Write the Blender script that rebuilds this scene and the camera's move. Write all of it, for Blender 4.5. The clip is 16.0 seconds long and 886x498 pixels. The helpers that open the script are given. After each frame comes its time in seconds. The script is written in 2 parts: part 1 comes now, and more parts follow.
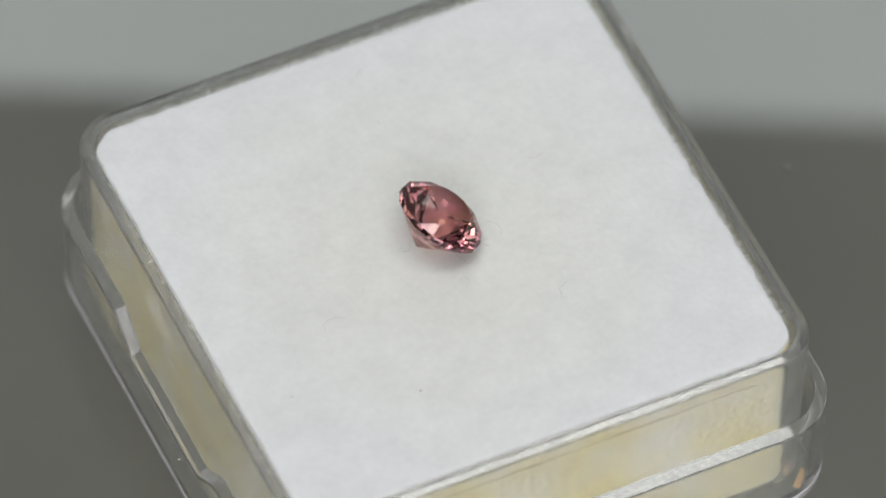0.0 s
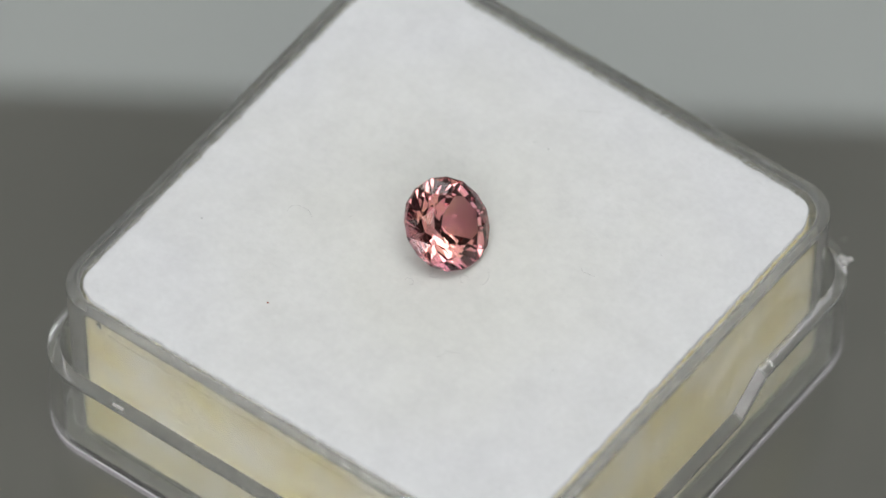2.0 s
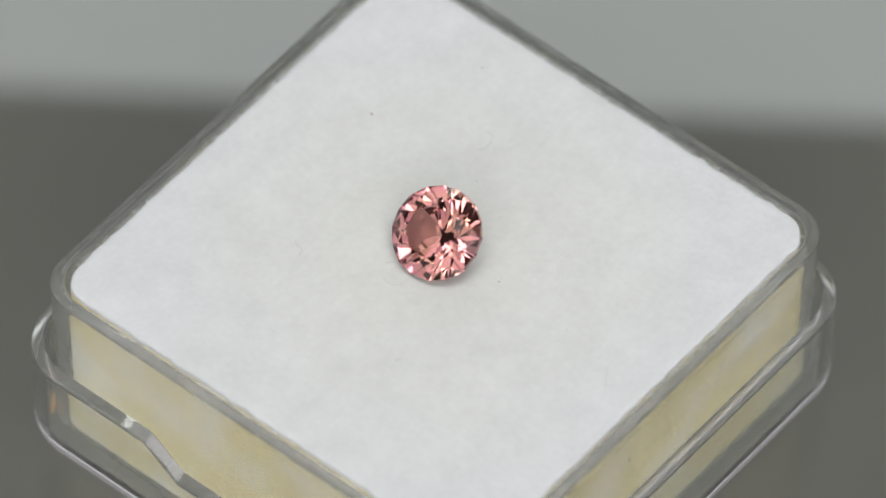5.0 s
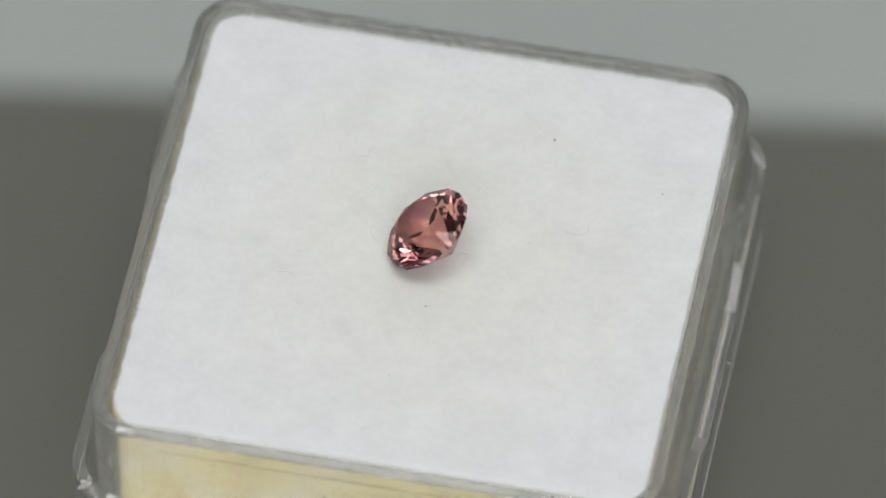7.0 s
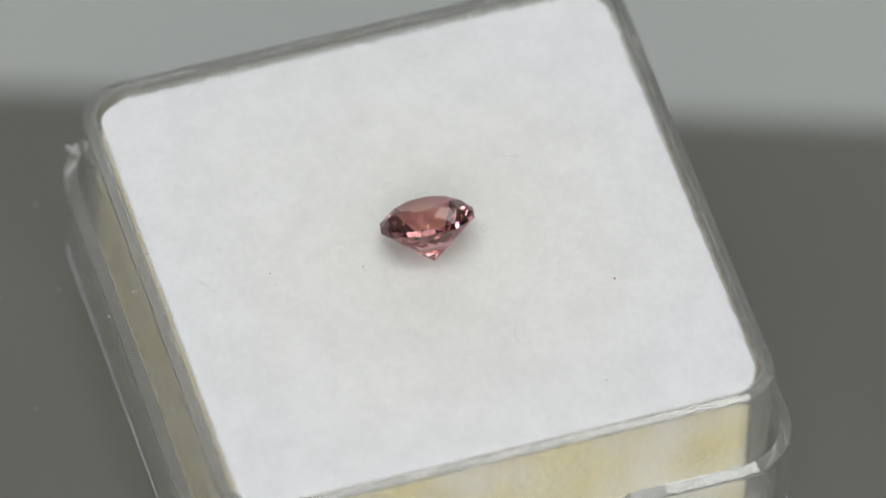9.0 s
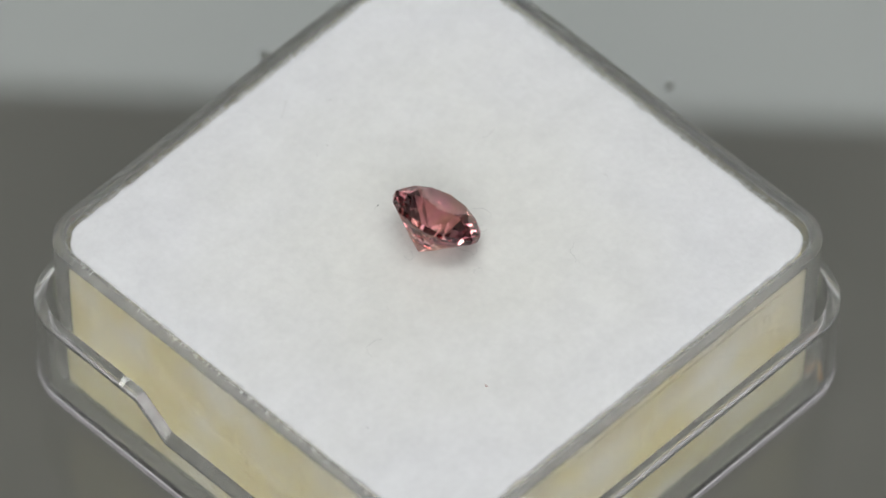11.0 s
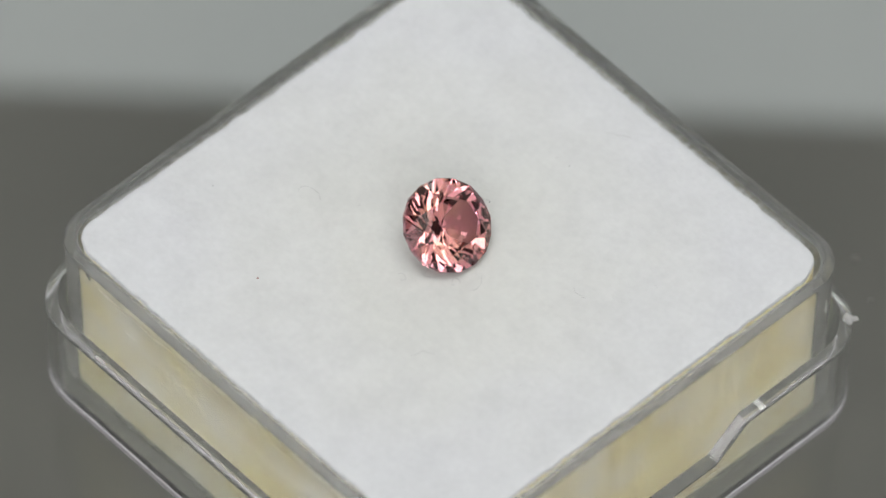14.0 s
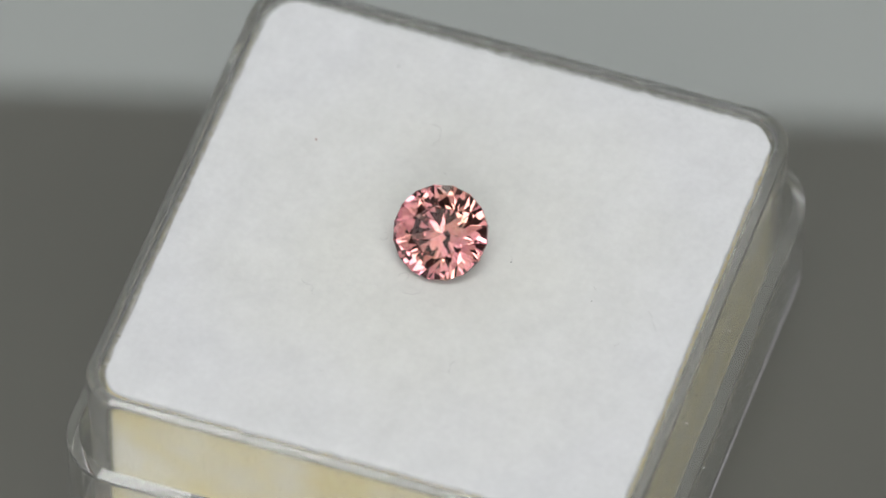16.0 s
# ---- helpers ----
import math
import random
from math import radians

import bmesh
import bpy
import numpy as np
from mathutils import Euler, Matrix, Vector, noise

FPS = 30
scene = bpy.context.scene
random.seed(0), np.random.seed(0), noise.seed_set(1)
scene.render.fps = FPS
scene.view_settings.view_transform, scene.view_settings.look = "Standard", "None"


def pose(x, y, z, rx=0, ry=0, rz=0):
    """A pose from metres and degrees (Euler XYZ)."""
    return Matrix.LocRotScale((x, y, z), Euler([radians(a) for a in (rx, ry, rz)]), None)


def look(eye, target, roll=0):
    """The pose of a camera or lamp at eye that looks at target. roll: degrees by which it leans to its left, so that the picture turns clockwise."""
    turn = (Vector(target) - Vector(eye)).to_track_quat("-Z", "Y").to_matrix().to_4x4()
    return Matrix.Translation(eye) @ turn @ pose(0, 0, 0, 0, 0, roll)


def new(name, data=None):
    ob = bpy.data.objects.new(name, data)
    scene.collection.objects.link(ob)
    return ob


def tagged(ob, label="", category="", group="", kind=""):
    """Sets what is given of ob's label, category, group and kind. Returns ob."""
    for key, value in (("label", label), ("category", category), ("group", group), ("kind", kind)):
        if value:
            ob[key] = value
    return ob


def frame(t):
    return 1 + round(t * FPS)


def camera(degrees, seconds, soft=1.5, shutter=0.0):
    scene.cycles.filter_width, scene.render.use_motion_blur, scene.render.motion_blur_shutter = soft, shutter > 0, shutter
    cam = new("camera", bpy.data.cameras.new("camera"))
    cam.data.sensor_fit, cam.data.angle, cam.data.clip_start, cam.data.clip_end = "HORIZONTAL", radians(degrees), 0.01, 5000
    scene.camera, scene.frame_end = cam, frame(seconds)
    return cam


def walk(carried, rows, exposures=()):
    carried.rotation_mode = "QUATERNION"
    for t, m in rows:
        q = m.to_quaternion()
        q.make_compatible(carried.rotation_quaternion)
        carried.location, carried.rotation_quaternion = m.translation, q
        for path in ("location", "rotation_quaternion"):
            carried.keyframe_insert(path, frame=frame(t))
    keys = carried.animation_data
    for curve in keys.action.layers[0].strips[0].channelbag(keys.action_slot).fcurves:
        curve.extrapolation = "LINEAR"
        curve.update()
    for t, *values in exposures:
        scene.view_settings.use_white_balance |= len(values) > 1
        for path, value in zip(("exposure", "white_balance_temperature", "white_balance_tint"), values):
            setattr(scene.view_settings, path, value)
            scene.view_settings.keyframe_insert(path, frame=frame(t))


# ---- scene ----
# A cut gemstone on a white pad in a clear plastic box that turns on a platter.
MM = 0.001
TOP = 0.026                      # height of the pad's top above the table
FLOOR = 0.012                    # height of the platter's top
SPIN, PHASE = 0.53861, -0.0145   # radians a second, clockwise from above
BOX_X, BOX_Y = 0.543, 0.524      # the box's middle off the axis, in mm

# ---- camera ----
cam = camera(4.766, 16.0, soft=1.5)
TILT, DIST = radians(51.551), 0.700
aim = Vector((0.458 * MM, -0.063 * MM, TOP))
eye = aim + DIST * Vector((0, -math.cos(TILT), math.sin(TILT)))
cam.data.dof.use_dof = True
cam.data.dof.focus_distance = 0.700
cam.data.dof.aperture_fstop = 24
view = look(eye, aim, 0.78)
walk(cam, [(0, view), (16, view)], exposures=[(0, -0.05), (2, -0.05), (6.5, 0.02), (7.5, -0.03), (8.5, 0.02), (11.5, -0.04), (12.5, -0.02), (16, -0.07)])

# ---- light ----
scene.cycles.max_bounces = 24
scene.cycles.transmission_bounces = 24
scene.cycles.glossy_bounces = 12
world = bpy.data.worlds.new("world")
scene.world = world
world.use_nodes = True
world.node_tree.nodes["Background"].inputs[0].default_value = (0.9, 0.95, 1.0, 1)
world.node_tree.nodes["Background"].inputs[1].default_value = 0.05


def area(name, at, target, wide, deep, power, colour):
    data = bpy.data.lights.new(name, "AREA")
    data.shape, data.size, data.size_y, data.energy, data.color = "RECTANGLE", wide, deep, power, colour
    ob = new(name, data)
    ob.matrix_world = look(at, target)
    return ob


# Unseen lamps round the table: place, width, depth and power; two added as fill flank the camera, one stands low before
# it where the stone's glints point, a long one is added overhead to whiten the box's front edges.
UNSEEN_LAMPS = [((-0.46, -0.60, 0.62), 0.60, 0.60, 1.15), ((0.46, -0.60, 0.62), 0.60, 0.60, 1.15), ((0.0, -0.76, 0.49), 0.56, 0.20, 1.9), ((0.0, -0.08, 0.95), 0.92, 0.14, 2.85)]
for spot, wide, deep, power in UNSEEN_LAMPS:
    area("unseen_softbox_light", spot, (0, 0, 0), wide, deep, power, (0.985, 1.0, 0.98) if wide > 0.8 else (1.0, 0.99, 0.975))
# Fill light added under the ceiling; no lamp body hangs there.
area("ceiling_fill", (0, -0.5, 2.40), (0, -0.5, 0), 1.6, 1.6, 14, (0.97, 0.99, 1.0))


# ---- materials ----
def material(name, colour, rough=0.5, metal=0.0, ior=1.5, clear=0.0, spread=0.06, grain=0.0, grain_size=1000.0, blotch=100.0, emit=0.0, bump_depth=0.00002, sheen=0.0, fleck=0.0):
    mat = bpy.data.materials.new(name)
    mat.use_nodes = True
    nodes, links = mat.node_tree.nodes, mat.node_tree.links
    p = nodes["Principled BSDF"]
    p.inputs["Roughness"].default_value = rough
    p.inputs["Metallic"].default_value = metal
    p.inputs["IOR"].default_value = ior
    p.inputs["Transmission Weight"].default_value = clear
    if sheen:
        p.inputs["Sheen Weight"].default_value = sheen
    if emit:
        p.inputs["Emission Color"].default_value = (*colour, 1)
        p.inputs["Emission Strength"].default_value = emit
    co = nodes.new("ShaderNodeTexCoord")
    big = nodes.new("ShaderNodeTexNoise")
    big.inputs["Scale"].default_value, big.inputs["Detail"].default_value = blotch, 5
    ramp = nodes.new("ShaderNodeMix")
    ramp.data_type = "RGBA"
    ramp.inputs[6].default_value = (*[c * (1 - spread) for c in colour], 1)
    ramp.inputs[7].default_value = (*[min(1, c * (1 + spread)) for c in colour], 1)
    links.new(co.outputs["Object"], big.inputs["Vector"])
    if fleck:
        small = nodes.new("ShaderNodeTexNoise")
        small.inputs["Scale"].default_value, small.inputs["Detail"].default_value = grain_size, 3
        links.new(co.outputs["Object"], small.inputs["Vector"])
        both = nodes.new("ShaderNodeMix")
        both.inputs[0].default_value = fleck
        links.new(big.outputs[0], both.inputs[2])
        links.new(small.outputs[0], both.inputs[3])
        spreader = nodes.new("ShaderNodeMapRange")
        spreader.inputs[1].default_value, spreader.inputs[2].default_value = 0.32, 0.68
        links.new(both.outputs[0], spreader.inputs[0])
        links.new(spreader.outputs[0], ramp.inputs[0])
    else:
        links.new(big.outputs[0], ramp.inputs[0])
    links.new(ramp.outputs[2], p.inputs["Base Color"])
    if grain:
        fine = nodes.new("ShaderNodeTexNoise")
        fine.inputs["Scale"].default_value, fine.inputs["Detail"].default_value = grain_size, 4
        bump = nodes.new("ShaderNodeBump")
        bump.inputs["Strength"].default_value, bump.inputs["Distance"].default_value = grain, bump_depth
        links.new(co.outputs["Object"], fine.inputs["Vector"])
        links.new(fine.outputs[0], bump.inputs["Height"])
        links.new(bump.outputs[0], p.inputs["Normal"])
    return mat


PAD = material("white_fleece", (0.82, 0.823, 0.83), 0.95, spread=0.05, grain=0.6, grain_size=2200, blotch=420, bump_depth=0.00010, sheen=0.1, fleck=0.4)
FOAM = material("yellowed_foam", (0.94, 0.78, 0.45), 0.9, spread=0.20, grain=1.0, grain_size=2200, blotch=280, bump_depth=0.00022, fleck=0.7)


def yellowing(mat, pale, y_pale, y_yellow):
    """Foam that has yellowed unevenly: patchy, and hardly at all towards one side."""
    nodes, links = mat.node_tree.nodes, mat.node_tree.links
    p = nodes["Principled BSDF"]
    worn = p.inputs["Base Color"].links[0].from_socket
    co = nodes.new("ShaderNodeTexCoord")
    axes = nodes.new("ShaderNodeSeparateXYZ")
    patch = nodes.new("ShaderNodeTexNoise")
    patch.inputs["Scale"].default_value, patch.inputs["Detail"].default_value = 170, 4
    links.new(co.outputs["Object"], axes.inputs[0])
    links.new(co.outputs["Object"], patch.inputs["Vector"])
    side = nodes.new("ShaderNodeMapRange")
    side.inputs[1].default_value, side.inputs[2].default_value = y_pale, y_yellow
    side.inputs[4].default_value = 0.5
    links.new(axes.outputs["Y"], side.inputs[0])
    shift = nodes.new("ShaderNodeMath")
    shift.operation = "MULTIPLY_ADD"
    shift.inputs[1].default_value, shift.inputs[2].default_value = 3.6, -1.45
    links.new(patch.outputs[0], shift.inputs[0])
    both = nodes.new("ShaderNodeMath")
    both.use_clamp = True
    links.new(side.outputs[0], both.inputs[0])
    links.new(shift.outputs[0], both.inputs[1])
    mix = nodes.new("ShaderNodeMix")
    mix.data_type = "RGBA"
    mix.inputs[6].default_value = (*pale, 1)
    links.new(both.outputs[0], mix.inputs[0])
    links.new(worn, mix.inputs[7])
    links.new(mix.outputs[2], p.inputs["Base Color"])


def centre_tint(mat, warm, cool, inner, outer):
    """Fleece tinted warmer in the middle and a cooler white along its edges."""
    nodes, links = mat.node_tree.nodes, mat.node_tree.links
    p = nodes["Principled BSDF"]
    plain = p.inputs["Base Color"].links[0].from_socket
    co = nodes.new("ShaderNodeTexCoord")
    flat = nodes.new("ShaderNodeVectorMath")
    flat.operation = "MULTIPLY"
    flat.inputs[1].default_value = (1, 1, 0)
    far = nodes.new("ShaderNodeVectorMath")
    far.operation = "LENGTH"
    patch = nodes.new("ShaderNodeTexNoise")
    patch.inputs["Scale"].default_value = 140
    add = nodes.new("ShaderNodeMath")
    add.operation = "MULTIPLY_ADD"
    add.inputs[1].default_value = 0.010
    span = nodes.new("ShaderNodeMapRange")
    span.inputs[1].default_value, span.inputs[2].default_value = inner + 0.005, outer + 0.005
    tone = nodes.new("ShaderNodeMix")
    tone.data_type = "RGBA"
    tone.inputs[6].default_value, tone.inputs[7].default_value = (*warm, 1), (*cool, 1)
    mix = nodes.new("ShaderNodeMix")
    mix.data_type, mix.blend_type = "RGBA", "MULTIPLY"
    mix.inputs[0].default_value = 1
    links.new(co.outputs["Object"], flat.inputs[0])
    links.new(co.outputs["Object"], patch.inputs["Vector"])
    links.new(flat.outputs[0], far.inputs[0])
    links.new(patch.outputs[0], add.inputs[0])
    links.new(far.outputs["Value"], add.inputs[2])
    links.new(add.outputs[0], span.inputs[0])
    links.new(span.outputs[0], tone.inputs[0])
    links.new(plain, mix.inputs[6])
    links.new(tone.outputs[2], mix.inputs[7])
    links.new(mix.outputs[2], p.inputs["Base Color"])


centre_tint(PAD, (1.0, 1.0, 0.955), (1.0, 1.005, 1.02), 0.006, 0.019)
yellowing(FOAM, (0.95, 0.92, 0.80), -0.035, 0.015)
PLASTIC = material("clear_plastic", (0.965, 0.972, 0.965), 0.05, ior=1.59, clear=0.985, spread=0.01, grain=0.03, grain_size=200, bump_depth=0.00003)
# Scuffed plastic; its milky share stands in for light on the rims.
TRAY = material("scuffed_plastic", (0.965, 0.972, 0.965), 0.08, ior=1.59, clear=0.935, spread=0.03, grain=0.03, grain_size=300, blotch=300, bump_depth=0.00003)
EDGE = material("moulded_edge", (0.95, 0.965, 0.96), 0.08, ior=1.49, clear=0.97, spread=0.04, grain=0.4, grain_size=1800, blotch=500)
# Pale lavender put in for the bright reflection along the box's bottom edge.
FOOT = material("foot_gleam", (0.84, 0.82, 0.85), 0.25, ior=1.49, clear=0.62, spread=0.05, grain=0.3, grain_size=1800, blotch=400)
RAMP = material("frosted_ramp", (0.88, 0.86, 0.87), 0.22, ior=1.49, clear=0.92, spread=0.08, grain=0.4, grain_size=2500, blotch=900)
PLATTER = material("grey_platter", (0.136, 0.135, 0.120), 0.03, ior=1.76, spread=0.06, blotch=60)
GEM = bpy.data.materials.new("pink_gem")
GEM.use_nodes = True
GEM.node_tree.nodes.remove(GEM.node_tree.nodes["Principled BSDF"])


def gem_shader(mat):
    """Clear pink stone; peach and magenta noise tints stand in for dispersed light. Its surface gloss stays nearly
    white.
    """
    nodes, links = mat.node_tree.nodes, mat.node_tree.links
    co = nodes.new("ShaderNodeTexCoord")
    dispersion = nodes.new("ShaderNodeTexNoise")
    dispersion.inputs["Scale"].default_value, dispersion.inputs["Detail"].default_value = 620, 1
    spreader = nodes.new("ShaderNodeMapRange")
    spreader.inputs[1].default_value, spreader.inputs[2].default_value = 0.38, 0.62
    links.new(co.outputs["Object"], dispersion.inputs["Vector"])
    links.new(dispersion.outputs[0], spreader.inputs[0])

    def tint(peach, magenta):
        mix = nodes.new("ShaderNodeMix")
        mix.data_type = "RGBA"
        mix.inputs[6].default_value, mix.inputs[7].default_value = (*peach, 1), (*magenta, 1)
        links.new(spreader.outputs[0], mix.inputs[0])
        return mix.outputs[2]

    inner = nodes.new("ShaderNodeBsdfRefraction")
    inner.inputs["Roughness"].default_value, inner.inputs["IOR"].default_value = 0.0, 1.81
    links.new(tint((0.91, 0.74, 0.67), (0.90, 0.66, 0.71)), inner.inputs["Color"])
    gloss = nodes.new("ShaderNodeBsdfGlossy")
    gloss.inputs["Roughness"].default_value = 0.0
    links.new(tint((0.84, 0.71, 0.67), (0.83, 0.67, 0.72)), gloss.inputs["Color"])
    fresnel = nodes.new("ShaderNodeFresnel")
    fresnel.inputs["IOR"].default_value = 1.81
    both = nodes.new("ShaderNodeMixShader")
    links.new(fresnel.outputs[0], both.inputs[0])
    links.new(inner.outputs[0], both.inputs[1])
    links.new(gloss.outputs[0], both.inputs[2])
    links.new(both.outputs[0], nodes["Material Output"].inputs["Surface"])


gem_shader(GEM)
# Glow of the added bar that the platter mirrors as a pale band.
GLOW = material("added_bar_glow", (0.90, 0.98, 0.985), 0.6, spread=0.0, emit=2.42)
BLACK = material("black_casing", (0.03, 0.03, 0.03), 0.5, spread=0.15, grain=0.2)
WALLS = material("wall_paint", (0.24, 0.238, 0.235), 0.85, spread=0.05, blotch=3)
# White of the unseen north wall, added as a reflector for the stone.
PAINT = material("reflector_white", (0.78, 0.78, 0.77), 0.7, spread=0.04, blotch=3)
WOOD = material("table_laminate", (0.30, 0.29, 0.27), 0.5, spread=0.1, blotch=20)
LINT = material("lint", (0.55, 0.55, 0.54), 0.9, spread=0.1)
FUZZ = material("white_fuzz", (0.83, 0.834, 0.84), 0.95, spread=0.02)
RUST = material("rust_speck", (0.30, 0.08, 0.05), 0.8, spread=0.2)
DARK = material("dark_speck", (0.06, 0.055, 0.05), 0.8, spread=0.2)
DUST = material("pale_dust", (0.20, 0.195, 0.18), 0.9, spread=0.2)
BURR = material("frosted_plastic", (0.80, 0.79, 0.78), 0.35, clear=0.45, spread=0.08, grain=0.5)
ORANGE = material("orange_scrap", (0.52, 0.34, 0.20), 0.6, spread=0.1)


# ---- building helpers ----
def mesh_of(name, bm, mat, smooth=False):
    bmesh.ops.recalc_face_normals(bm, faces=bm.faces)
    me = bpy.data.meshes.new(name)
    bm.to_mesh(me)
    bm.free()
    me.materials.append(mat)
    if smooth:
        for f in me.polygons:
            f.use_smooth = True
        me.set_sharp_from_angle(angle=radians(35))
    return me


def part(name, bm, mat, parent, label="", smooth=False):
    ob = new(name, mesh_of(name, bm, mat, smooth))
    ob.parent = parent
    if label:
        tagged(ob, label)
    return ob


def loop_points(h, r, stops=(), n=8):
    """A rounded square of half width h and corner radius r, with extra stops along the straight sides."""
    line = [s for s in sorted(set(stops) | set(np.linspace(-(h - r), h - r, 13))) if abs(s) <= h - r + 1e-9]
    pts = []
    for k in range(4):
        c, s = [(1, 0), (0, 1), (-1, 0), (0, -1)][k]
        side = [(h, v) for v in line]
        side += [(h - r + r * math.cos(a), h - r + r * math.sin(a)) for a in np.linspace(0, math.pi / 2, n + 1)[1:-1]]
        pts += [(c * x - s * y, s * x + c * y) for x, y in side]
    return pts


def inset(base, outer, flat, h):
    """The points of a rounded square drawn in to half width h; its straight sides keep their stops."""
    def pull(v):
        return v if abs(v) <= flat else math.copysign(abs(v) - (outer - h) * (abs(v) - flat) / (outer - flat), v)
    return [(pull(x), pull(y)) for x, y in base]


def loft(loops, cap_first=True, cap_last=True):
    """A closed skin through loops of equal count; points in millimetres."""
    bm = bmesh.new()
    rings = [[bm.verts.new((x * MM, y * MM, z * MM)) for x, y, z in ring] for ring in loops]
    if not (cap_first or cap_last):
        for v in rings[-1]:
            bm.verts.remove(v)
        rings[-1] = rings[0]
    for a, b in zip(rings, rings[1:]):
        for i in range(len(a)):
            j = (i + 1) % len(a)
            bm.faces.new((a[i], a[j], b[j], b[i]))
    if cap_first:
        bm.faces.new(rings[0])
    if cap_last:
        bm.faces.new(rings[-1])
    return bm


def block(sx, sy, sz, at=(0, 0, 0), bevel=0.0):
    bm = bmesh.new()
    bmesh.ops.create_cube(bm, size=1, matrix=Matrix.Translation(at) @ Matrix.Diagonal((sx, sy, sz, 1)))
    if bevel:
        bmesh.ops.bevel(bm, geom=bm.edges[:], offset=bevel, segments=2, affect="EDGES")
    return bm


def tube(bm, pts, radius, sides=5):
    rings = []
    for i, p in enumerate(pts):
        d = (Vector(pts[min(i + 1, len(pts) - 1)]) - Vector(pts[max(i - 1, 0)])).normalized()
        a = d.orthogonal().normalized()
        b = d.cross(a)
        rr = radius * (0.5 if i in (0, len(pts) - 1) else 1)
        rings.append([bm.verts.new(Vector(p) + rr * (math.cos(t) * a + math.sin(t) * b)) for t in np.linspace(0, 2 * math.pi, sides, endpoint=False)])
    for r0, r1 in zip(rings, rings[1:]):
        for i in range(sides):
            bm.faces.new((r0[i], r0[(i + 1) % sides], r1[(i + 1) % sides], r1[i]))
    bm.faces.new(rings[0])
    bm.faces.new(rings[-1])


# ---- the room, unseen, added for the stone and plastic to reflect ----
def room():
    for name, size, at, mat in (
        ("floor", (4.2, 3.0, 0.1), (0, -0.6, -0.80), WOOD),
        # Set close and white so the stone's top facet mirrors something pale.
        ("wall_north", (4.2, 0.1, 3.2), (0, 0.85, 0.85), PAINT),
        ("wall_south", (4.2, 0.1, 3.2), (0, -2.05, 0.85), WALLS),
        ("wall_east", (0.1, 2.8, 3.2), (2.05, -0.6, 0.85), WALLS),
        ("wall_west", (0.1, 2.8, 3.2), (-2.05, -0.6, 0.85), WALLS),
        ("ceiling", (4.2, 3.0, 0.1), (0, -0.6, 2.50), WALLS),
    ):
        tagged(new(name, mesh_of(name, block(*size, at), mat)), "plain matt " + name.split("_")[0] + " of the unseen added room", name.split("_")[0], kind="structure")


room()


def table():
    top = tagged(new("table"), "plain grey laminate table under the turntable", "table")
    part("tabletop", block(1.4, 1.4, 0.03, (0, 0, -0.015), 0.003), WOOD, top)
    for x in (-0.62, 0.62):
        for y in (-0.62, 0.62):
            part("leg", block(0.05, 0.05, 0.72, (x, y, -0.39), 0.003), BLACK, top)


table()


def turntable():
    ob = tagged(new("turntable"), "smooth dark grey turntable platter with faint smudges", "turntable")
    bm = bmesh.new()
    rings = []
    for r, z in ((84, 1.0), (88, 1.6), (88, 11.4), (87.4, 12.0)):
        rings.append([bm.verts.new((r * MM * math.cos(a), r * MM * math.sin(a), z * MM)) for a in np.linspace(0, 2 * math.pi, 96, endpoint=False)])
    for a, b in zip(rings, rings[1:]):
        for i in range(96):
            bm.faces.new((a[i], a[(i + 1) % 96], b[(i + 1) % 96], b[i]))
    bm.faces.new(rings[0])
    bm.faces.new(rings[-1])
    part("platter", bm, PLATTER, ob)
    bm = bmesh.new()
    bmesh.ops.create_cone(bm, cap_ends=True, segments=48, radius1=0.05, radius2=0.05, depth=0.001, matrix=Matrix.Translation((0, 0, 0.0005)))
    part("foot", bm, BLACK, ob)
    return ob


platter = turntable()


# Unseen bar, added so that its reflection makes the platter's pale upper band.
def unseen_glow_bar():
    ob = tagged(new("unseen_glow_bar"), "unseen added glowing bar on two black legs, mirrored in the platter", "lamp")
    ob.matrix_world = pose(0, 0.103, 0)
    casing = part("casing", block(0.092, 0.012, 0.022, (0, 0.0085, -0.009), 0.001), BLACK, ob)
    glow_panel = part("glow_panel", block(0.088, 0.003, 0.018, (0, 0.001, -0.009)), GLOW, ob, "glowing cool white panel of the added bar")
    casing.matrix_basis = glow_panel.matrix_basis = pose(0, 0, BAR_TOP, 0, BAR_ROLL, 0)
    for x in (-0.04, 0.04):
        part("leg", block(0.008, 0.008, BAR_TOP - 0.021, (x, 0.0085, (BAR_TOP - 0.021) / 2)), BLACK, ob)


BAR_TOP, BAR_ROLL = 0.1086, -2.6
unseen_glow_bar()


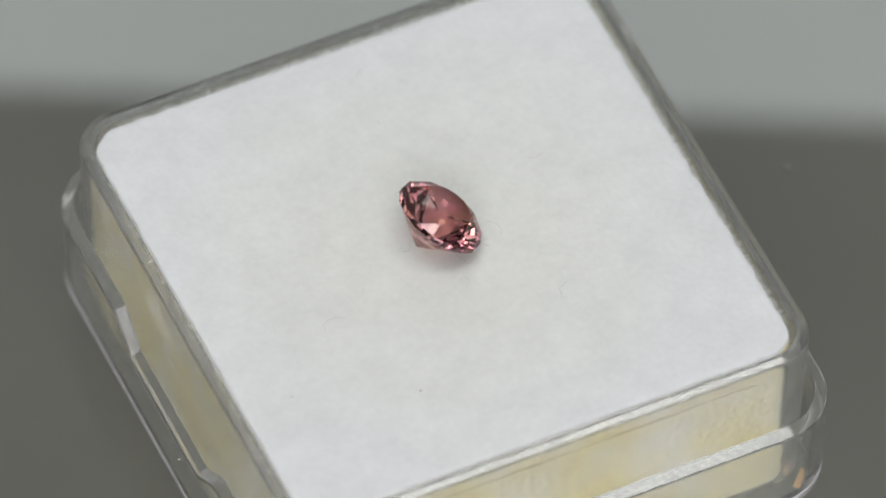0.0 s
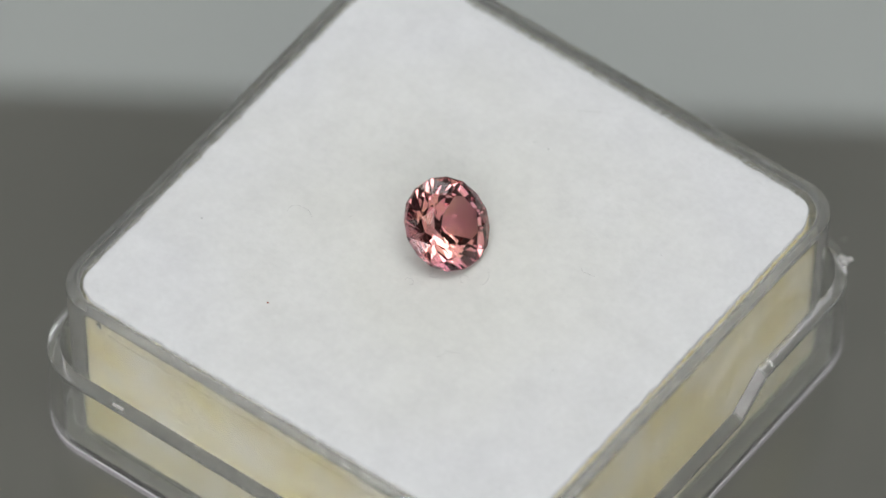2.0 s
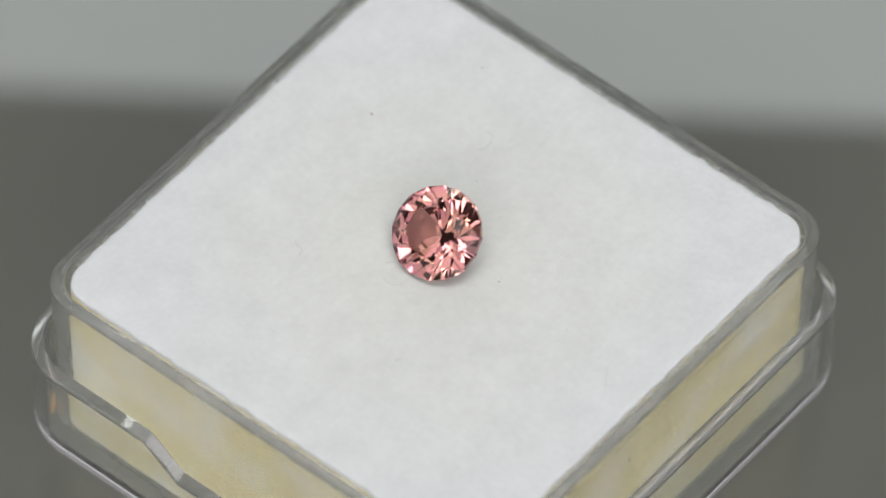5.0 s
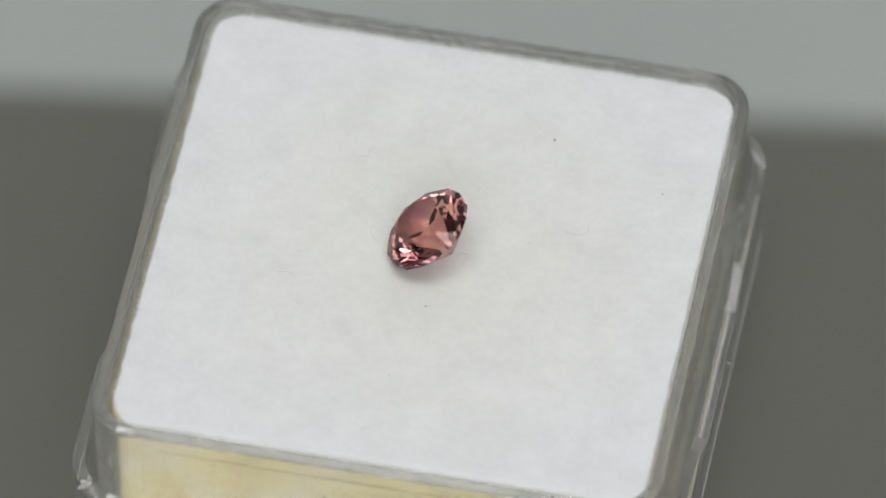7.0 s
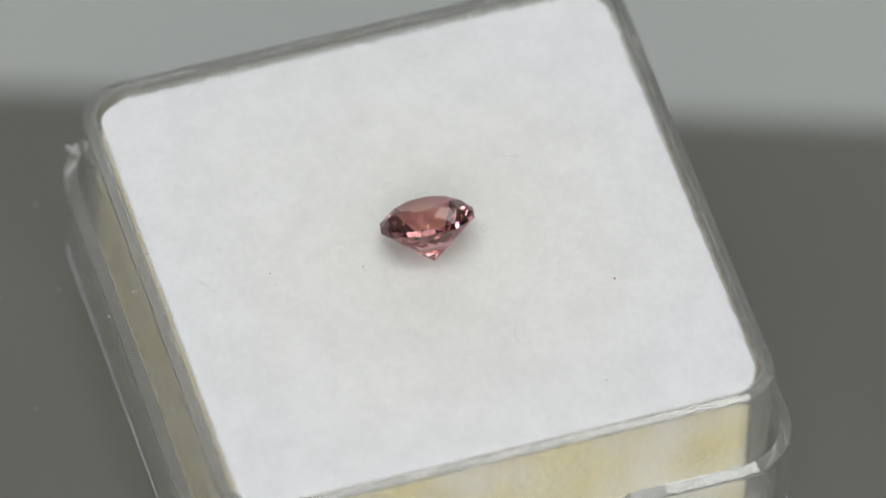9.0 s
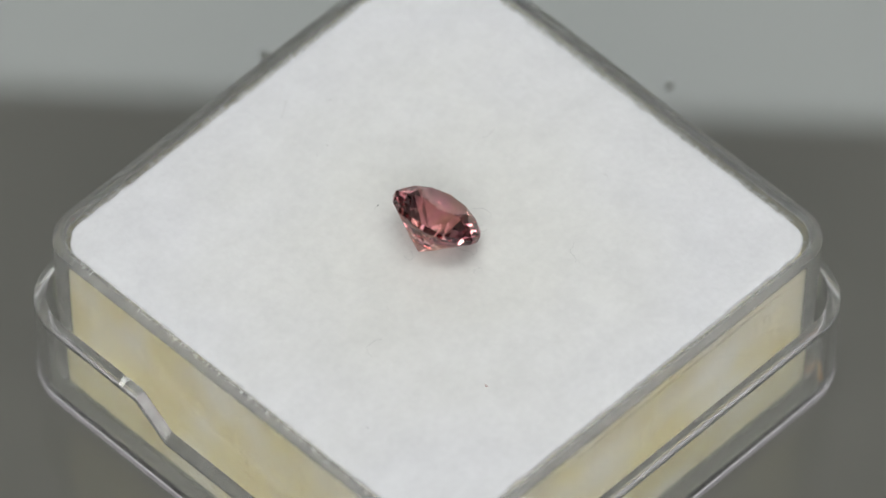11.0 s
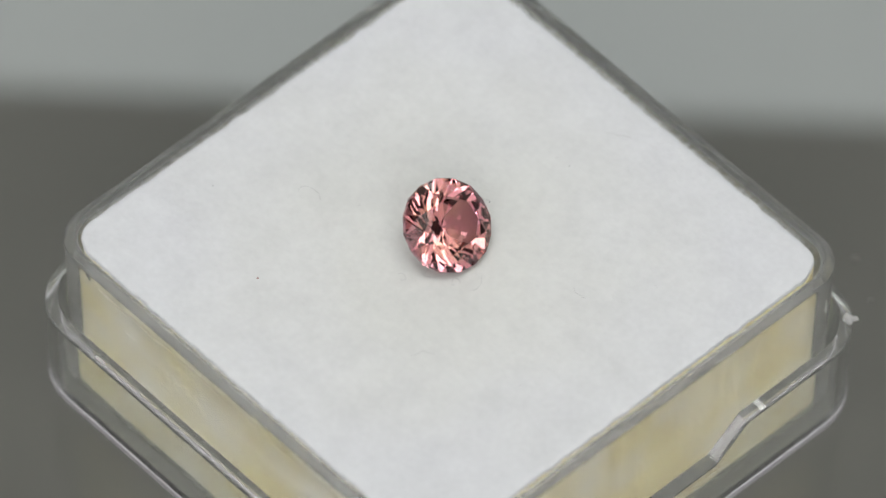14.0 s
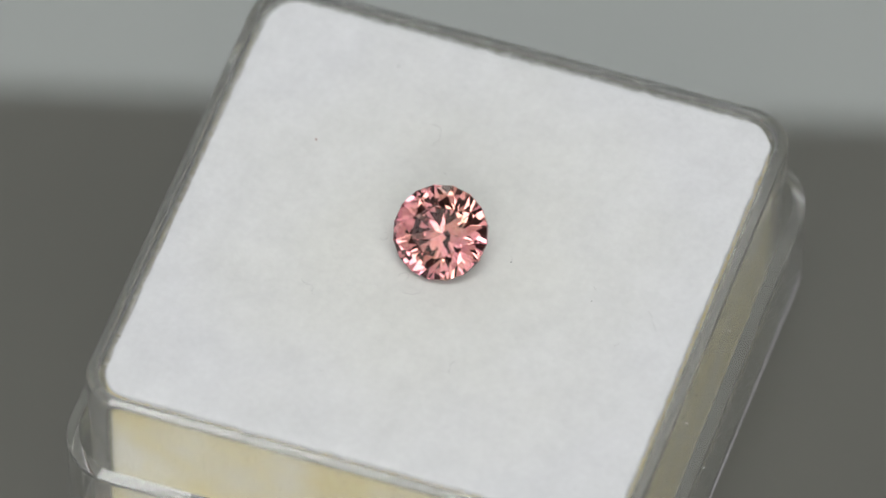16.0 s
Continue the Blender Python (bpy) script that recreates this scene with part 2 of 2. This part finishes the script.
# Body of an unseen lamp, added behind each area light of the list.
def unseen_softbox(at, wide, deep):
    ob = tagged(new("unseen_softbox"), "unseen black fabric lamp hood on a thin rod, added for light", "lamp", "softboxes over the table")
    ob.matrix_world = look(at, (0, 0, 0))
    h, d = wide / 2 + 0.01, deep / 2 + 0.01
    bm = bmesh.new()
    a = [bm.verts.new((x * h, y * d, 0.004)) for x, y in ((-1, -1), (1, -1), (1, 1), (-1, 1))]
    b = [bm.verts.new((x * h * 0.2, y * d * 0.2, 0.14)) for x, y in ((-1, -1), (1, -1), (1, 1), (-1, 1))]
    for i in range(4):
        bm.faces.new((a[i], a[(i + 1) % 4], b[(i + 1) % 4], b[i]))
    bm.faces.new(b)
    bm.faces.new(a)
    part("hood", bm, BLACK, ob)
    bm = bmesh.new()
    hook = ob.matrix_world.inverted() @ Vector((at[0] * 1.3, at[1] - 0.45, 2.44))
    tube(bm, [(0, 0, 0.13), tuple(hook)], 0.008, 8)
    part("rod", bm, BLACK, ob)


for at, wide, deep, _ in UNSEEN_LAMPS:
    unseen_softbox(at, wide, deep)


# ---- the clear box ----
def notch(x, y, high, low):
    """The lid's edge drops in the middle of two of its sides."""
    if abs(x) < 18.5:
        return high
    f = min(1, max(0, (8.07 - abs(y)) / (8.07 - 5.28)))
    return high + f * (low - high)


def box_lid():
    ob = tagged(new("outer_box"), "clear plastic outer box with notched sides on the turntable", "plastic box")
    stops = (-8.07, -5.28, 5.28, 8.07)
    cx, cy = BOX_X + 0.18, BOX_Y

    base = loop_points(20.2, 4.4, stops)

    def ring(h, z0, z1=None):
        zs = [z0 if z1 is None else notch(x, y, z0, z1) for x, y in base]
        return [(x + cx, y + cy, z) for (x, y), z in zip(inset(base, 20.2, 15.8, h), zs)]

    # Pale rim round the bottom edge; its colour carries the edge's gleam.
    foot = [ring(19.95, 0.0), ring(20.0, 0.04), ring(20.1, 0.35), ring(20.12, 0.80), ring(19.95, 0.84)]
    part("foot_rim", loft(foot + foot[:1], False, False), FOOT, ob, "", True).visible_shadow = False
    side = [ring(19.2, 0.02), ring(19.93, 0.02), ring(19.93, 0.86), ring(20.1, 0.95), ring(20.105, 1.15), ring(20.19, 7.5, 5.4), ring(20.2, 7.72, 5.62), ring(20.18, 7.77, 5.67), ring(20.14, 7.80, 5.70), ring(20.11, 7.8134, 5.7134), ring(19.45, 8.107, 6.007), ring(19.42, 8.12, 6.02), ring(19.38, 8.07, 5.97), ring(19.365, 7.6, 5.5), ring(19.22, 1.0)]
    wall = part("wall", loft(side + side[:1], False, False), PLASTIC, ob, smooth=True)
    base_plate = part("base_plate", loft([ring(19.12, 0.02), ring(19.14, 0.98)]), PLASTIC, ob, smooth=True)
    wall.visible_shadow = base_plate.visible_shadow = False
    for sx in (-1, 1):
        for sy in (-1, 1):
            bm = bmesh.new()
            corners = [(x, y, z - 0.445 * (x - 19.47)) for y, z in ((5.40, 6.11), (7.95, 8.03)) for x in (19.47, 20.08)]
            low = [bm.verts.new(((sx * x + cx) * MM, (sy * y + cy) * MM, z * MM)) for x, y, z in corners]
            top = [bm.verts.new(((sx * x + cx) * MM, (sy * y + cy) * MM, (z + 0.04) * MM)) for x, y, z in corners]
            for q in ((0, 1, 3, 2),):
                bm.faces.new([low[i] for i in q])
                bm.faces.new([top[i] for i in q])
            for i, j in ((0, 1), (1, 3), (3, 2), (2, 0)):
                bm.faces.new((low[i], low[j], top[j], top[i]))
            part("ramp", bm, RAMP, ob, "frosted sloping notch edge").visible_shadow = False
    rng = random.Random(4)
    bm = bmesh.new()
    for k in range(9):
        p = Vector(((18.55 + cx) * MM, (18.65 + cy) * MM, 8.0 * MM))
        d = Vector((rng.uniform(-0.2, 1), rng.uniform(-0.2, 1), rng.uniform(-0.4, 0.7))) * 0.75 * MM
        tube(bm, [p, p + d * 0.5, p + d * 0.9], rng.uniform(0.12, 0.26) * MM, 6)
    part("burr", bm, BURR, ob, "ragged frosted moulding burr")
    bm = block(0.9 * MM, 0.22 * MM, 0.16 * MM, (-11.4 * MM, -19.55 * MM, 8.18 * MM), 0.05 * MM)
    part("chip", bm, BURR, ob, "white chipped flake")
    for x, y, z, r in ((20.76, 3.1, 6.4, 0.09), (20.76, 9.0, 3.0, 0.06), (-8.5, -19.7, 3.9, 0.05), (13.6, 20.75, 5.2, 0.07), (6.0, 20.75, 6.8, 0.05), (-19.68, -2.0, 4.1, 0.05)):
        bm = bmesh.new()
        bmesh.ops.create_icosphere(bm, subdivisions=1, radius=r * MM, matrix=Matrix.Translation(((x + 0.16) * MM, y * MM, z * MM)))
        part("nick", bm, DARK if r > 0.055 else BURR, ob)
    return ob


def box_tray():
    ob = tagged(new("box_tray"), "clear plastic box holding the white pad", "plastic box")

    def ring(h, r, z):
        return [(x + BOX_X + 0.14, y + BOX_Y, z) for x, y in loop_points(h, r)]

    loops = [ring(17.72, 2.2, 0.0), ring(18.3, 2.6, 0.2), ring(18.45, 2.7, 0.7), ring(18.456, 2.7, 1.0), ring(18.80, 2.95, 12.5), ring(18.805, 2.95, 12.8), ring(18.79, 2.93, 13.06), ring(18.77, 2.92, 13.12), ring(18.73, 2.89, 13.15), ring(18.71, 2.88, 13.159), ring(18.37, 2.66, 13.31), ring(18.35, 2.65, 13.319), ring(18.27, 2.6, 13.34), ring(18.18, 2.54, 13.33), ring(18.08, 2.47, 13.27), ring(18.0, 2.42, 13.15), ring(17.96, 2.35, 13.0), ring(17.955, 2.35, 12.8), ring(17.745, 2.2, 1.1), ring(17.74, 2.2, 0.9)]
    wall = part("wall", loft(loops + loops[:1], False, False), TRAY, ob, smooth=True)
    base_plate = part("base_plate", loft([ring(17.68, 2.1, 0.02), ring(17.70, 2.1, 0.2)]), PLASTIC, ob)
    wall.visible_shadow = base_plate.visible_shadow = False
    bm = bmesh.new()
    bmesh.ops.create_icosphere(bm, subdivisions=2, radius=0.2 * MM, matrix=Matrix.Translation((-13.9 * MM, -18.2 * MM, 12.5 * MM)) @ Matrix.Diagonal((1.2, 1, 1.6, 1)))
    part("gate_nub", bm, EDGE, ob, "small clear moulding nub", True)
    for x, y, z, r in ((3.42, 19.26, 9.8, 0.10), (5.2, 19.26, 8.9, 0.05), (-4.0, 19.24, 7.6, 0.05), (-18.15, -9.0, 9.1, 0.06)):
        bm = bmesh.new()
        bmesh.ops.create_icosphere(bm, subdivisions=1, radius=r * MM, matrix=Matrix.Translation(((x + 0.16) * MM, y * MM, z * MM)))
        part("nick", bm, DARK if r > 0.055 else BURR, ob)
    return ob


def swell(x, y):
    """How far the fleece stands above its edge, in mm."""
    r = max(abs(x - BOX_X), abs(y - BOX_Y)) * 0.6 + 0.4 * math.hypot(x - BOX_X, y - BOX_Y)
    return 0.26 * max(0.0, 1 - (r / 17.4) ** 2)


def pad():
    ob = tagged(new("foam_pad"), "white fleece pad on yellowed foam inside the box", "foam pad")

    outline = loop_points(17.6, 2.2, np.linspace(-15.4, 15.4, 120))

    def ring(h, r, z, wob):
        out = []
        for x, y in [(u * h / 17.6, v * h / 17.6) for u, v in outline]:
            w = wob * noise.noise((x * 0.9, y * 0.9, 3.1)) + 0.25 * wob * noise.noise((x * 4, y * 4, 7.7))
            out.append((x * (1 + w / h) + BOX_X, y * (1 + w / h) + BOX_Y, z))
        return out

    def crack(z):
        """A thin split along two opposite sides of the foam."""
        out = []
        for x, y, _ in ring(17.6, 2.2, z, 0.08):
            cut = 1.0 * min(1, max(0, (14.2 - abs(x - BOX_X)) / 0.6)) if abs(y - BOX_Y) > 17 else 0
            out.append((x, y - math.copysign(cut, y - BOX_Y), z))
        return out

    part("foam_core", loft([[(x + 0.1, y, z) for x, y, z in loop] for loop in [ring(17.3, 2.2, 0.0, 0.0), ring(17.5, 2.2, 0.1, 0.05), ring(17.6, 2.2, 10.72, 0.08), crack(10.75), crack(10.89), ring(17.6, 2.2, 10.92, 0.08), ring(17.62, 2.2, 12.2, 0.13), ring(17.5, 2.2, 12.25, 0.13)]]), FOAM, ob, "pale yellow foam")
    # The fleece: a soft slab with an uneven, rounded edge.
    rim = [(17.4, 0.0), (17.64, 0.08), (17.68, 0.25), (17.62, 0.4), (17.45, 0.48)]
    loops = [[(x, y, z + 12.26) for x, y, z in ring(h, 2.2, zz, 0.14)] for h, zz in rim]
    for h in (17.2, 16.6, 15.5, 13.5, 11, 8.5, 6, 4, 2.5):
        loops.append([(x, y, 12.26 + 0.51 + swell(x, y) + 0.05 * noise.noise((x * 0.5, y * 0.5, 0)) + 0.03 * noise.noise((x * 1.7, y * 1.7, 4))) for x, y, _ in ring(h, min(2.2, h * 0.3), 0, 0)])
    part("fleece", loft(loops), PAD, ob, "soft white fleece", True)
    # Loose fibres along the edge of the fleece.
    rng = random.Random(11)
    bm = bmesh.new()
    edge = loop_points(17.55, 2.2, np.linspace(-15.4, 15.4, 400))
    for x, y in edge:
        for _ in range(2):
            a = math.atan2(y, x) + rng.uniform(-0.8, 0.8)
            l = rng.uniform(0.12, 0.52)
            p = Vector(((x + BOX_X) * MM, (y + BOX_Y) * MM, (12.5 + rng.uniform(-0.2, 0.25)) * MM))
            q = p + Vector((math.cos(a) * l, math.sin(a) * l, rng.uniform(-0.1, 0.25))) * MM
            tube(bm, [p, (p + q) / 2 + Vector((0, 0, 0.04 * MM)), q], 0.014 * MM, 3)
    tagged(part("fuzz", bm, FUZZ, ob), kind="stuff")
    return ob


lid, tray, foam = box_lid(), box_tray(), pad()


# ---- the gemstone ----
def gemstone():
    R, crown, pav, table_r, mid_r = 3.168, radians(34.2), radians(38.98), 0.56, 0.78
    g = 0.213
    bm = bmesh.new()
    st = pose(0.515 * MM, 0.481 * MM, 2.46 * MM, 0, 37.6, 0.4)

    def v(ang, r, z):
        a = radians(ang + 23)
        return bm.verts.new(st @ (Vector((r * math.cos(a), r * math.sin(a), z)) * MM))

    tc, tp, c = math.tan(crown), math.tan(pav), math.cos(radians(22.5))
    T = [v(45 * k, table_r * R, (1 - table_r) * R * tc + g) for k in range(8)]
    M = [v(45 * k + 22.5, mid_r * R, (1 - mid_r * c) * R * tc + g) for k in range(8)]
    G = [v(22.5 * k, R, g if k % 2 == 0 else g * 0.7) for k in range(16)]
    H = [v(22.5 * k, R, -g if k % 2 == 0 else -g * 0.7) for k in range(16)]
    L = [v(45 * k + 22.5, 0.24 * R, -(1 - 0.24 * c) * R * tp - g) for k in range(8)]
    P = v(0, 0, -R * tp - g)
    bm.faces.new(T)
    for k in range(8):
        j = (k + 1) % 8
        bm.faces.new((T[k], T[j], M[k]))
        bm.faces.new((T[k], M[k], G[2 * k], M[k - 1]))
        bm.faces.new((M[k], G[2 * k + 1], G[2 * k]))
        bm.faces.new((M[k], G[2 * j], G[2 * k + 1]))
        bm.faces.new((P, L[k - 1], H[2 * k], L[k]))
        bm.faces.new((L[k], H[2 * k], H[2 * k + 1]))
        bm.faces.new((L[k], H[2 * k + 1], H[2 * j]))
    for i in range(16):
        bm.faces.new((G[i], G[(i + 1) % 16], H[(i + 1) % 16], H[i]))
    bmesh.ops.recalc_face_normals(bm, faces=bm.faces)
    bm.faces.ensure_lookup_table()
    ob = tagged(new("gemstone"), "round brilliant cut pink gemstone lying tilted on the pad", "gemstone")
    up = st.to_3x3() @ Vector((0, 0, 1))
    groups = {"table_facet": [], "crown": [], "girdle": [], "pavilion": []}
    for f in bm.faces:
        d = f.normal.dot(up)
        groups["table_facet" if d > 0.98 else "crown" if d > 0.15 else "pavilion" if d < -0.15 else "girdle"].append([tuple(v.co) for v in f.verts])
    for name, faces in groups.items():
        me = bpy.data.meshes.new(name)
        pts, idx = [], []
        for f in faces:
            row = []
            for co in f:
                if co not in pts:
                    pts.append(co)
                row.append(pts.index(co))
            idx.append(row)
        me.from_pydata(pts, [], idx)
        me.materials.append(GEM)
        new(name, me).parent = ob
    bm.free()
    return ob


gem = gemstone()


# ---- lint, specks and dust ----
def on_pad(name, x, y, label, category, bm, mat):
    for v in bm.verts:
        v.co += Vector((x * MM, y * MM, (swell(x, y) if max(abs(x), abs(y)) < 18 else 0) * MM))
    ob = tagged(new(name, mesh_of(name, bm, mat)), label, category, name.replace("_", " ") + "s on the pad")
    RIDERS.append((ob, TOP + 0.01 * MM))
    return ob


RIDERS = []
CURLS = [(1.22, -2.25, 0.9), (4.13, -0.82, 0.9), (0.48, -3.67, 0.7), (-7.86, -3.13, 1.3), (3.44, -1.1, 0.8), (1.13, -2.0, 0.5), (2.09, 15.71, 1.0), (8.63, 4.34, 0.7), (5.35, -7.41, 1.0), (-2.02, 0.96, 0.8)]
TICKS = [(17.2, -2.49), (5.89, -7.06), (-0.02, 11.16), (-0.34, 5.21), (-5.99, -1.52), (12.21, -3.55), (12.31, 8.34), (3.96, 13.65)]
rng = random.Random(21)
for x, y, size in CURLS:
    bm = bmesh.new()
    a, pts, p = rng.uniform(0, 6.3), [], Vector((0, 0, 0.03 * MM))
    for k in range(14):
        a += rng.uniform(0.05, 0.62) * (1 if rng.random() < 0.8 else -1)
        p = p + Vector((math.cos(a), math.sin(a), rng.uniform(-0.03, 0.10))) * size * 0.14 * MM
        pts.append(p.copy())
    tube(bm, pts, 0.010 * MM, 4)
    on_pad("lint_fibre", x, y, "fine curled grey lint fibre on the white pad", "lint", bm, LINT)
for x, y in TICKS:
    bm = bmesh.new()
    a, l = rng.uniform(0, 6.3), rng.uniform(0.2, 0.45) * MM
    d = Vector((math.cos(a) * l, math.sin(a) * l, 0.05 * MM))
    tube(bm, [Vector((0, 0, 0.02 * MM)), d * 0.5 + Vector((0.05 * MM, 0, 0.02 * MM)), d], 0.012 * MM, 4)
    on_pad("lint_fibre", x, y, "short straight grey lint fibre on the white pad", "lint", bm, LINT)


def speck_mesh(rng, size):
    bm = bmesh.new()
    bmesh.ops.create_icosphere(bm, subdivisions=1, radius=size * MM)
    for v in bm.verts:
        v.co *= rng.uniform(0.6, 1.3)
        v.co.z = max(v.co.z * 0.6 + 0.4 * size * MM, 0)
    return bm


on_pad("speck", -5.95, -10.42, "tiny rust red speck on the white pad", "speck", speck_mesh(rng, 0.075), RUST)
for x, y, r in ((-0.3, 5.1, 0.05), (0.99, 11.09, 0.04), (-13.77, -7.35, 0.04)):
    on_pad("speck", x, y, "tiny dark speck on the white pad", "speck", speck_mesh(rng, r), DARK)
for x, y, r in ((11.71, 27.8, 0.35), (-3.86, -20.86, 0.22), (29.3, 6.33, 0.3), (14.49, 21.98, 0.16), (21.96, 21.5, 0.16), (15.0, 26.09, 0.2), (5.14, 26.19, 0.2)):
    ob = on_pad("dust_speck", x, y, "pale dust speck on the dark turntable", "dust", speck_mesh(rng, r), DUST)
    ob["group"] = "dust on the turntable"
    RIDERS[-1] = (ob, FLOOR)
bm = block(1.6 * MM, 0.35 * MM, 0.12 * MM, (0, 0, 0.06 * MM), 0.03 * MM)
bmesh.ops.transform(bm, matrix=pose(17.6 * MM + BOX_X * MM, -18.4 * MM + BOX_Y * MM, 0, 0, 0, 38), verts=bm.verts)
scrap = tagged(new("orange_scrap", mesh_of("orange_scrap", bm, ORANGE)), "tiny orange scrap lying inside the clear outer box", "scrap")
RIDERS.append((scrap, FLOOR + 1.0 * MM))


# ---- what turns ----
def motions():
    times = [0.5 * k for k in range(33)]
    for ob, height in ((platter, 0.0), (lid, FLOOR), (tray, FLOOR + 1.02 * MM), (foam, TOP - 12.78 * MM), (gem, TOP), *RIDERS):
        walk(ob, [(t, pose(0, 0, height, 0, 0, -math.degrees(PHASE + SPIN * (t - 0.8)))) for t in times])


motions()
